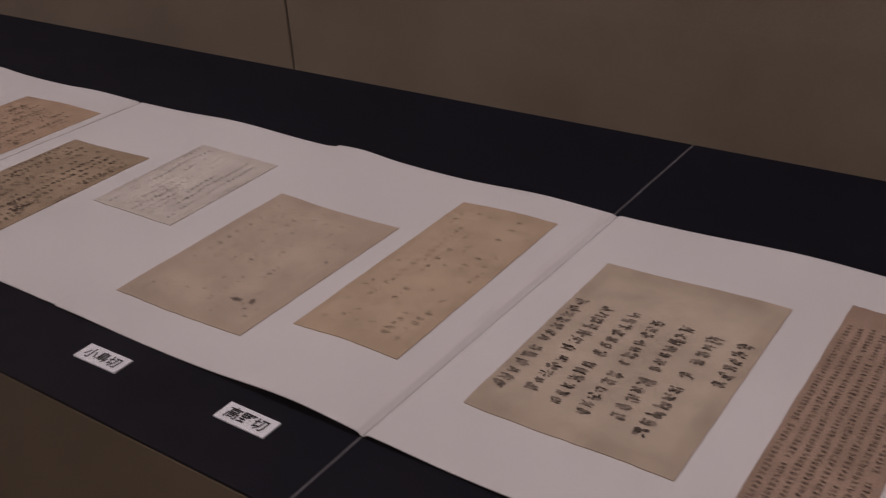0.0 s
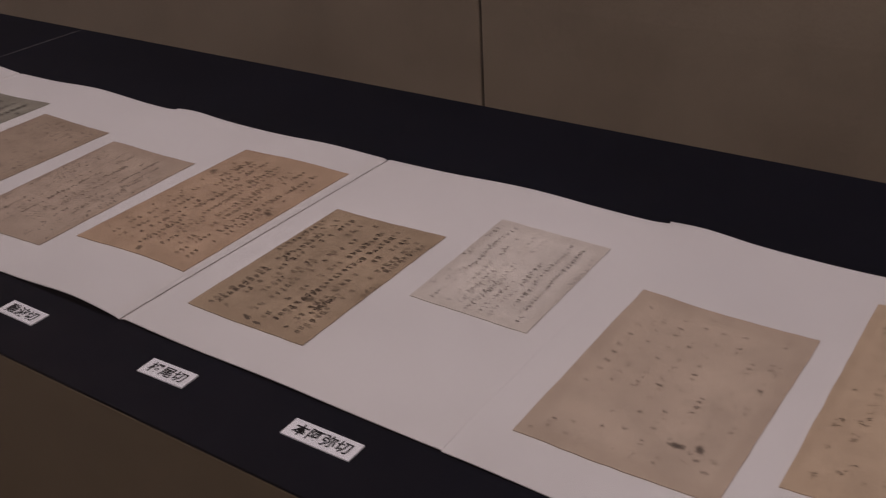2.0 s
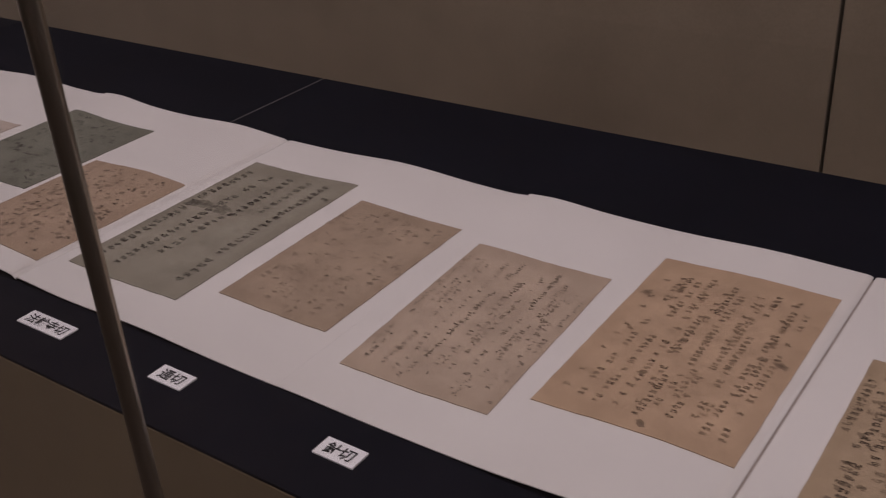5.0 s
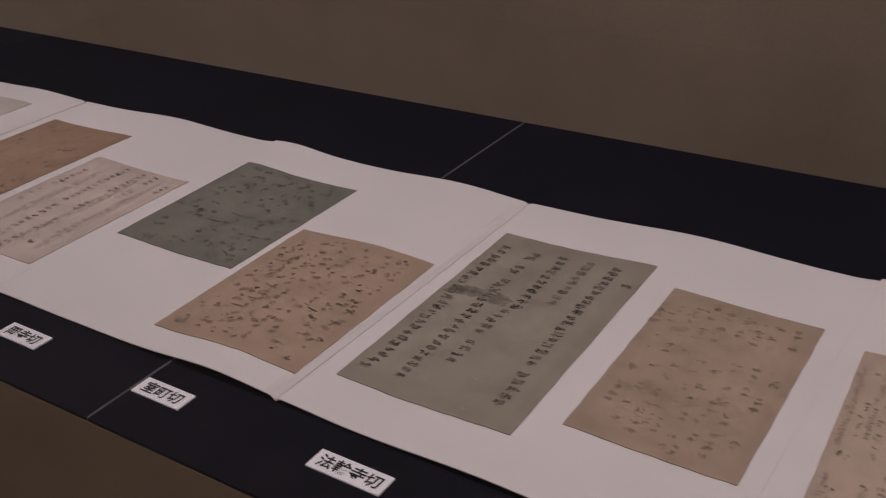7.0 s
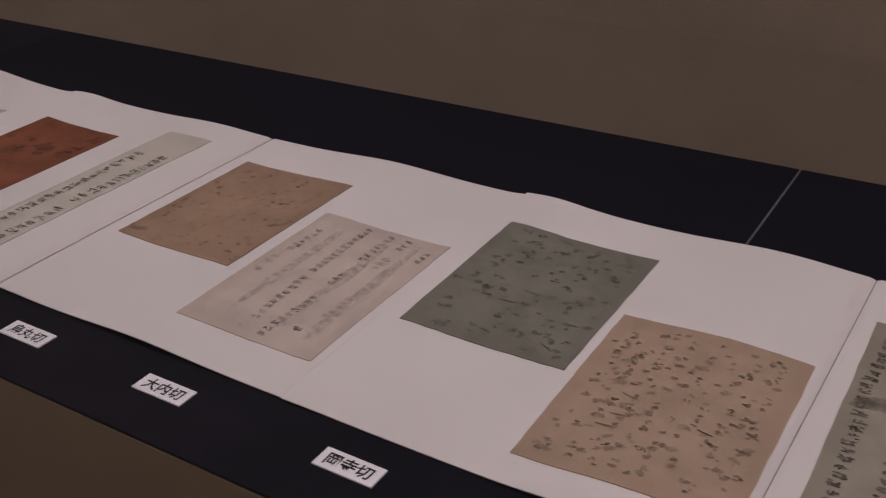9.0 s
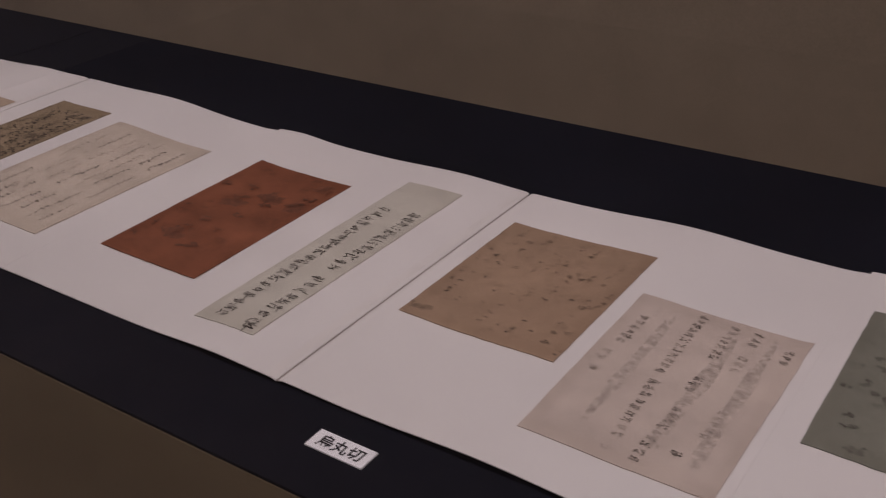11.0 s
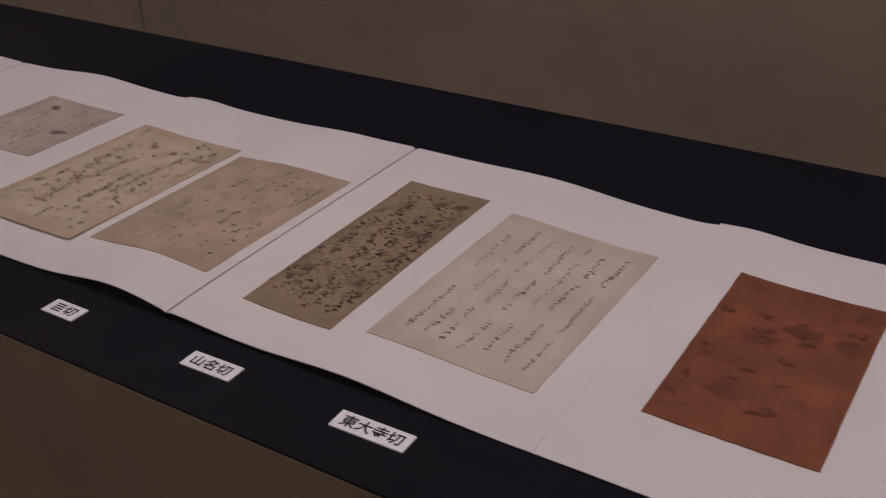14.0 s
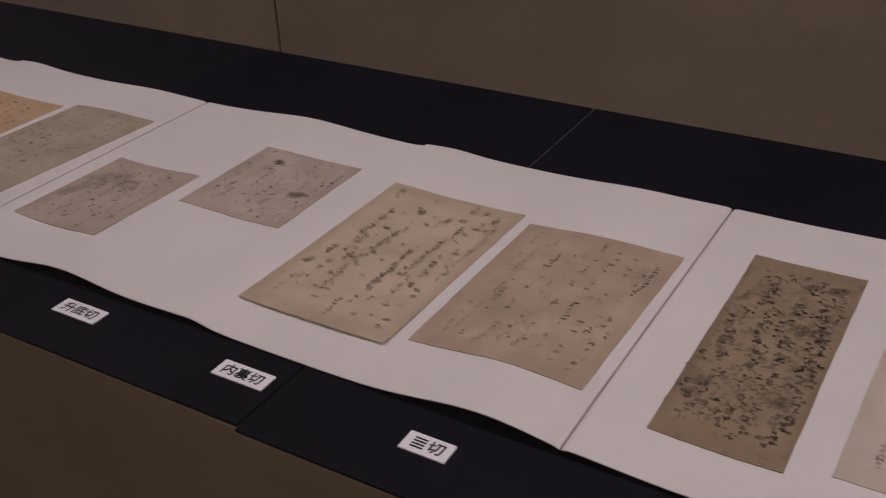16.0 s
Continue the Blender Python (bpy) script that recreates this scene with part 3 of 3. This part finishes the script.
sheet("pale beige sheet with thin flowing kana columns", -1.0672, -0.9237, 0.0557, 0.2856, (140, 119, 104), lean=(-0.0070, 0.0052), size=0.0054, weight=0.24, dark=0.72, faint=0.38, jitter=0.12, seed=8, tie=0.2, ghosts=0, pitch=0.8, cols=9, fill=0.42, share=0.2, margin=(0.06, 0.06, 0.1, 0.06),
      strong=[(0.07, 0.58, 0.61), (0.41, 0.48, 0.82), (0.41, 0.07, 0.18), (0.52, 0.2, 0.33), (0.69, 0.07, 0.2), (0.69, 0.22, 0.34), (0.94, 0.69, 0.72)],
      mid=[(0.41, 0.31, 0.46), (0.76, 0.53, 0.67), (0.75, 0.84, 0.97), (0.86, 0.41, 0.55), (0.84, 0.24, 0.43), (0.95, 0.5, 0.63), (0.95, 0.76, 0.82), (0.96, 0.23, 0.42), (0.96, 0.94, 0.95), (0.37, 0.94, 0.96)],
      faded=[(0.04, 0.1, 0.57), (0.06, 0.7, 0.86), (0.15, 0.12, 0.52), (0.22, 0.71, 0.89), (0.32, 0.08, 0.32), (0.56, 0.46, 0.66), (0.53, 0.7, 0.82), (0.78, 0.13, 0.3)])
sheet("plain brown sheet with sparse faded writing", -1.2404, -1.1104, 0.0857, 0.3048, (128, 107, 91), lean=(-0.0002, 0.0027), size=0.0075, weight=0.17, dark=0.5, faint=0.36, jitter=0.1, spots=0.35, seed=9, ghosts=0, cols=8, share=0, fill=0.5,
      mid=[(0.23, 0.27, 0.31), (0.33, 0.57, 0.6), (0.62, 0.76, 0.78), (0.9, 0.42, 0.48), (0.61, 0.92, 0.96), (0.88, 0.84, 0.86), (0.91, 0.98, 0.99)],
      faded=[(0.01, 0.18, 0.27), (0.29, 0.1, 0.14), (0.59, 0.09, 0.13), (0.4, 0.76, 0.86), (0.6, 0.45, 0.47), (0.9, 0.16, 0.2), (0.83, 0.55, 0.58), (0.71, 0.63, 0.65)])
sheet("large blue-grey sheet with strong columns and a dark smudge", -1.4287, -1.2676, 0.0563, 0.3348, (113, 103, 91), lean=(-0.0015, -0.0008), size=0.0105, weight=0.34, dark=0.9, faint=0.40, jitter=0.1, spots=0.2, seed=10, pitch=0.9, tie=0, ghosts=0, blots=((0.115, 0.42, 0.0062, 1.6, 0.2, 0.6), (0.2, 0.41, 0.007, 1.5, -0.2, 0.45), (0.35, 0.415, 0.006, 1.9, -0.1, 0.4), (0.62, 0.83, 0.0025, 1.2, 0, -0.25), (0.34, 0.78, 0.002, 1.3, 0, -0.25), (0.7, 0.96, 0.002, 1.3, 0, -0.2)), block=True,
      strong=[(0.09, 0.1, 0.95), (0.29, 0.1, 0.93), (0.47, 0.08, 0.44), (0.81, 0.08, 0.93), (0.94, 0.17, 0.2)],
      mid=[(0.45, 0.47, 0.8), (0.63, 0.08, 0.36)])
sheet("pinkish tan sheet scattered with dark plant-like brush marks", -1.6204, -1.4582, 0.0382, 0.2440, (132, 109, 92), lean=(0.0001, 0.0010), scatter=140, size=0.0078, weight=0.34, dark=0.72, faint=0.34, share=0.45, seed=11, ghosts=0, cols=8, fill=0.5)
sheet("dark green-grey sheet scattered with darker brush marks", -1.7862, -1.6300, 0.1417, 0.3416, (92, 87, 77), lean=(0.0020, 0.0041), scatter=150, size=0.0078, weight=0.34, dark=0.6, faint=0.34, share=0.45, spots=0.3, seed=12)
sheet("pale pink striped sheet with small dark columns", -1.9669, -1.8177, 0.0536, 0.2691, (151, 133, 123), lean=(0.0038, 0.0025), size=0.0085, weight=0.34, dark=0.8, faint=0.34, jitter=0.08, spots=0.18, seed=13, tie=0, blots=((0.83, 0.5, 0.0050, 11.5, 1.56, 0.06), (0.62, 0.5, 0.0050, 11.5, 1.56, 0.05), (0.25, 0.5, 0.0045, 12.5, 1.56, 0.05)), block=True, pitch=0.95,
      strong=[(0.41, 0.53, 0.64), (0.59, 0.43, 0.51), (0.74, 0.81, 0.87), (0.92, 0.11, 0.21)],
      mid=[(0.11, 0.17, 0.38), (0.4, 0.04, 0.46), (0.42, 0.66, 0.78), (0.58, 0.05, 0.3), (0.6, 0.6, 0.98), (0.72, 0.05, 0.15)],
      faded=[(0.08, 0.45, 0.58), (0.43, 0.82, 0.97), (0.73, 0.23, 0.33), (0.81, 0.57, 0.75)])
sheet("tan brown sheet with faint fading writing", -2.1396, -1.9817, 0.1423, 0.3391, (121, 96, 78), lean=(0.0036, -0.0056), size=0.0072, weight=0.19, dark=0.79, faint=0.40, jitter=0.15, spots=0.4, seed=14, ghosts=0, blots=((0.11, 0.92, 0.0038, 1.4, 0.4, 0.4), (0.05, 0.93, 0.0028, 1.5, 0.3, 0.5)), cols=8, fill=0.3, share=0.2,
      strong=[(0.88, 0.89, 0.92), (0.98, 0.92, 0.96)],
      mid=[(0.14, 0.05, 0.12), (0.32, 0.04, 0.09), (0.14, 0.2, 0.22), (0.2, 0.37, 0.41), (0.12, 0.9, 0.94), (0, 0.91, 0.93), (0.11, 0.64, 0.78), (0.98, 0.33, 0.36), (0.73, 0.36, 0.39), (0.95, 0.79, 0.82)],
      faded=[(0.06, 0.27, 0.66), (0.94, 0.56, 0.6), (0.5, 0.2, 0.36), (0.67, 0.22, 0.42), (0.95, 0.42, 0.57), (0.52, 0.54, 0.67), (0.88, 0.15, 0.27)])
sheet("narrow grey-white strip with two bold black columns", -2.2932, -2.2224, 0.0426, 0.3619, (149, 138, 127), lean=(0.0075, 0.0004), size=0.0150, weight=0.2, dark=1.00, faint=0.67, jitter=0.07, pitch=0.78, seed=15, block=True, tie=0.2,
      strong=[(0.29, 0.22, 0.99), (0.81, 0.21, 1)])
sheet("rust-red sheet with dark blurred writing", -2.4750, -2.3424, 0.0886, 0.3238, (97, 54, 36), lean=(0.0034, 0.0006), size=0.0170, weight=0.26, dark=0.5, faint=0.36, jitter=0.1, spots=0.6, seed=16, spread=0.22, tie=0, curl=0.0008, blots=((0.58, 0.29, 0.009, 1.3, 0.2, 0.45), (0.36, 0.41, 0.008, 1.3, 0.3, 0.4), (0.86, 0.09, 0.007, 1.5, 0, 0.25), (0.86, 0.31, 0.008, 1.3, 0.2, 0.35), (0.34, 0.77, 0.008, 1.7, 0, 0.35), (0.56, 0.88, 0.008, 1.4, 0.3, 0.3)),
      strong=[(0.57, 0.24, 0.33), (0.35, 0.36, 0.45)],
      mid=[(0.09, 0.28, 0.33), (0.09, 0.53, 0.6), (0.88, 0.21, 0.38), (0.37, 0.59, 0.68), (0.58, 0.5, 0.55), (0.34, 0.73, 0.81), (0.56, 0.83, 0.91)],
      faded=[(0.32, 0.25, 0.33), (0.89, 0.04, 0.12), (0.61, 0.36, 0.43), (0.14, 0.74, 0.77), (0.09, 0.85, 0.89), (0.61, 0.65, 0.73), (0.63, 0.79, 0.84)])
sheet("pale grey sheet with thin running columns", -2.7145, -2.5569, 0.0653, 0.3129, (153, 136, 123), lean=(0.0078, 0.0042), size=0.006, weight=0.24, dark=0.8, faint=0.38, jitter=0.12, seed=17, tie=0.4, pitch=0.8,
      strong=[(0.25, 0.34, 0.37), (0.37, 0.69, 0.75), (0.73, 0.13, 0.29), (0.87, 0.1, 0.32)],
      mid=[(0.14, 0.17, 0.45), (0.16, 0.6, 0.91), (0.27, 0.09, 0.27), (0.27, 0.73, 0.89), (0.37, 0.8, 0.91), (0.51, 0.11, 0.35), (0.51, 0.41, 0.64), (0.51, 0.74, 0.93), (0.61, 0.07, 0.13), (0.62, 0.7, 0.91), (0.73, 0.36, 0.56), (0.75, 0.63, 0.92), (0.87, 0.4, 0.66), (0.87, 0.72, 0.91)],
      faded=[(0.27, 0.42, 0.7), (0.39, 0.08, 0.39), (0.39, 0.45, 0.65), (0.63, 0.22, 0.61)])
sheet("narrow dark tan sheet densely covered with smudged ink", -2.8448, -2.7449, 0.0576, 0.3303, (114, 95, 76), lean=(0.0041, -0.0026), size=0.0074, weight=0.38, dark=1.00, faint=0.47, jitter=0.4, spots=0.75, seed=18, pitch=0.75, tie=0, ghosts=12, edge=0.2, blots=((0.82, 0.11, 0.0052, 1.6, 0.1, 0.75), (0.6, 0.12, 0.004, 1.8, 0, 0.6), (0.68, 0.37, 0.006, 1.5, 0.3, 0.55), (0.17, 0.74, 0.005, 1.6, 0, 0.6), (0.13, 0.8, 0.0042, 1.4, 0, 0.5), (0.78, 0.74, 0.005, 1.6, 0.4, 0.55)), share=0.7, cols=6, fill=0.7, margin=(0.1, 0.1, 0.06, 0.06),
      strong=[(0.07, 0.75, 0.83), (0.2, 0.71, 0.8), (0.61, 0.09, 0.16), (0.55, 0.24, 0.61), (0.85, 0.21, 0.49), (0.88, 0.52, 0.85), (0.84, 0.29, 0.64), (0.9, 0.1, 0.18)],
      mid=[(0.12, 0.39, 0.51), (0.07, 0.61, 0.64), (0.27, 0.09, 0.3), (0.29, 0.83, 0.89), (0.58, 0.64, 0.94), (0.81, 0.7, 0.93), (0.35, 0.29, 0.45), (0.96, 0.17, 0.35)],
      faded=[(0.09, 0.09, 0.13), (0.21, 0.89, 0.93), (0.33, 0.41, 0.45)])
sheet("brownish sheet with scattered short kana columns", -3.0641, -2.9036, 0.0735, 0.2959, (137, 116, 99), lean=(0.0069, -0.0019), size=0.0058, weight=0.25, dark=0.84, faint=0.31, jitter=0.1, seed=19, tie=0.2, ghosts=3, pitch=0.85, cols=8, fill=0.35, share=0.1,
      strong=[(0.35, 0.21, 0.32), (0.57, 0.2, 0.22), (0.67, 0.53, 0.58), (0.67, 0.63, 0.66), (0.9, 0.13, 0.39), (0.82, 0.66, 0.69)],
      mid=[(0.34, 0.48, 0.51), (0.35, 0.86, 0.91), (0.56, 0.06, 0.1), (0.56, 0.29, 0.33), (0.56, 0.4, 0.44), (0.56, 0.54, 0.63), (0.92, 0.66, 0.69), (0.57, 0.84, 0.86)],
      faded=[(0.26, 0.11, 0.14), (0.37, 0.41, 0.44), (0.37, 0.78, 0.83), (0.71, 0.47, 0.5), (0.9, 0.76, 0.79), (0.91, 0.83, 0.86), (0.47, 0.83, 0.85), (0.14, 0.87, 0.89), (0.03, 0.63, 0.66)])
sheet("beige sheet with browned edges and running kana columns", -3.2346, -3.0789, 0.0549, 0.3075, (148, 128, 109), lean=(0.0091, 0.0029), size=0.0066, weight=0.24, dark=0.86, faint=0.40, jitter=0.12, seed=20, tie=0.4, edge=0.22, ghosts=0, curl=0.0028, pitch=0.8, cols=9, fill=0.28, share=0.1,
      strong=[(0.16, 0.54, 0.61), (0.1, 0.67, 0.7), (0.37, 0.15, 0.19), (0.39, 0.35, 0.39), (0.37, 0.41, 0.52), (0.59, 0.47, 0.52), (0.59, 0.55, 0.72), (0.73, 0.21, 0.29), (0.83, 0.37, 0.41), (0.79, 0.48, 0.52)],
      mid=[(0.19, 0.4, 0.43), (0.24, 0.43, 0.57), (0.35, 0.66, 0.82), (0.54, 0.84, 0.95), (0.71, 0.31, 0.6), (0.83, 0.15, 0.22), (0.68, 0.78, 0.81), (0.68, 0.04, 0.06)],
      faded=[(0.11, 0.04, 0.12), (0.17, 0.77, 0.8), (0.19, 0.21, 0.38), (0.34, 0.56, 0.7), (0.56, 0.18, 0.27), (0.75, 0.57, 0.72), (0.92, 0.11, 0.6)])
sheet("small grey-beige sheet with dark kana columns", -3.4085, -3.2819, 0.1644, 0.3157, (141, 123, 112), lean=(-0.0002, 0.0085), size=0.0058, weight=0.23, dark=0.88, faint=0.39, jitter=0.1, seed=21, ghosts=6, blots=((0.79, 0.55, 0.0055, 1.5, 0.1, 0.8), (0.29, 0.19, 0.0042, 1.5, 0.2, 0.75)), pitch=0.88, cols=7, fill=0.4, share=0.3,
      strong=[(0.19, 0.59, 0.72), (0.28, 0.15, 0.23), (0.93, 0.17, 0.39)],
      mid=[(0.3, 0.27, 0.33), (0.35, 0.31, 0.61), (0.43, 0.08, 0.15), (0.52, 0.47, 0.64), (0.63, 0.68, 0.73), (0.79, 0.6, 0.66), (0.9, 0.7, 0.75)],
      faded=[(0.07, 0.07, 0.4), (0.21, 0.8, 0.88), (0.51, 0.77, 0.83), (0.66, 0.13, 0.29), (0.67, 0.82, 0.88)])
sheet("small beige sheet with grey painted wash", -3.5681, -3.4357, 0.0783, 0.2291, (139, 121, 109), lean=(0.0057, -0.0077), size=0.0056, weight=0.26, dark=0.88, faint=0.36, jitter=0.1, seed=22, ghosts=4, blots=((0.16, 0.47, 0.0085, 1.6, 0.9, 0.22), (0.22, 0.3, 0.011, 1.5, 0.5, 0.24), (0.42, 0.3, 0.010, 1.9, -0.2, 0.22), (0.1, 0.6, 0.0055, 1.8, 1.0, 0.2)), pitch=0.85, cols=6, fill=0.4, share=0.15,
      strong=[(0.31, 0.24, 0.3), (0.53, 0.39, 0.44), (0.76, 0.25, 0.28), (1.01, 0.32, 0.34), (0.52, 0.66, 0.7), (0.32, 0.72, 0.77)],
      mid=[(0.19, 0.12, 0.14), (0.28, 0.33, 0.5), (0.43, 0.09, 0.2), (0.52, 0.07, 0.11), (0.76, 0.39, 0.42), (0.75, 0.12, 0.15), (0.65, 0.52, 0.56), (0.58, 0.73, 0.75), (0.76, 0.71, 0.73), (0.38, 0.82, 0.84), (0.19, 0.79, 0.82)],
      faded=[(0.9, 0.26, 0.29), (0.89, 0.1, 0.12), (0.91, 0.59, 0.62)])
sheet("grey-beige sheet with fine pale writing", -3.7560, -3.6190, 0.0900, 0.3250, (133, 118, 102), lean=(0.0160, 0.0020), cols=9, size=0.0075, weight=0.17, dark=0.64, faint=0.34, share=0.25, jitter=0.15, fill=0.45, spots=0.2, seed=23, ghosts=6)
sheet("light orange sheet with neat columns", -3.9250, -3.7640, 0.0850, 0.3130, (150, 121, 95), lean=(0.0070, 0.0020), cols=8, size=0.0085, weight=0.21, dark=0.79, faint=0.45, share=0.6, jitter=0.08, seed=24)
sheet("pale grey sheet with dark columns in the album", -4.1500, -4.0200, 0.1200, 0.3300, (140, 130, 120), cols=7, size=0.0085, weight=0.17, dark=0.84, faint=0.45, share=0.5, seed=25)


# ---- name cards ----
def name_card(words, x, y, w, turn=0.0, bars=0):
    base = tagged(new("name_card"), "small white name card with black printed characters on the black board", "name card", "name cards along the album")
    base.matrix_world = pose(x, y, Z_BOARD + 0.0003, 0, 0, turn)
    part("card", box(-w / 2, w / 2, -0.0102, 0.0102, 0.0, 0.0016, 0.0003), M_CARD, base)
    if words:
        cu = bpy.data.curves.new("lettering", "FONT")
        cu.body, cu.align_x, cu.align_y, cu.size, cu.resolution_u, cu.offset = words, "CENTER", "CENTER", 0.0140, 2, 0.00028
        tmp = bpy.data.objects.new("lettering", cu)
        scene.collection.objects.link(tmp)
        bpy.context.view_layer.update()
        me = bpy.data.meshes.new_from_object(tmp.evaluated_get(bpy.context.evaluated_depsgraph_get()))
        bpy.data.objects.remove(tmp)
        xs = [v.co.x for v in me.vertices]
        ys = [v.co.y for v in me.vertices]
        mx, my = (min(xs) + max(xs)) / 2, (min(ys) + max(ys)) / 2
        for v in me.vertices:
            v.co = (v.co.x - mx + bars * 0.0072, v.co.y - my, 0.0018)
        me.materials.clear()
        me.materials.append(M_PRINT)
        ob = new("lettering", me)
        ob.parent = base
        ob["label"] = "printed black characters"
    for n in range(bars):
        bx = -0.0072
        bm = bmesh.new()
        for q in range(4):
            add_box(bm, bx - 0.0055, bx + 0.0055, -0.0056 + q * 0.0032, -0.0040 + q * 0.0032, 0.0017, 0.0019)
        part("lettering", bm, M_PRINT, base, "plain black bars")
    return base


name_card("高野切", -0.0935, -0.0215, 0.053)
name_card("小島切", -0.2612, -0.0245, 0.053, 1)
name_card("本阿弥切", -0.4582, -0.0258, 0.067, 1)
name_card("栂尾切", -0.6290, -0.0265, 0.053, 2)
name_card("難波切", -0.8260, -0.0295, 0.053)
name_card("針切", -0.9960, -0.0295, 0.039)
name_card("通切", -1.1820, -0.0275, 0.039)
name_card("法輪寺切", -1.3500, -0.0290, 0.065)
name_card("室町切", -1.5390, -0.0285, 0.053)
name_card("岡寺切", -1.7145, -0.0290, 0.053)
name_card("大内切", -1.9005, -0.0280, 0.053)
name_card("烏丸切", -2.0680, -0.0285, 0.053)
name_card("東大寺切", -2.6425, -0.0285, 0.067, 1)
name_card("山名切", -2.8060, -0.0268, 0.053, 1)
name_card("切", -2.9830, -0.0290, 0.040, 0, bars=1)
name_card("内裏切", -3.1630, -0.0252, 0.053)
name_card("升底切", -3.3595, -0.0210, 0.053)
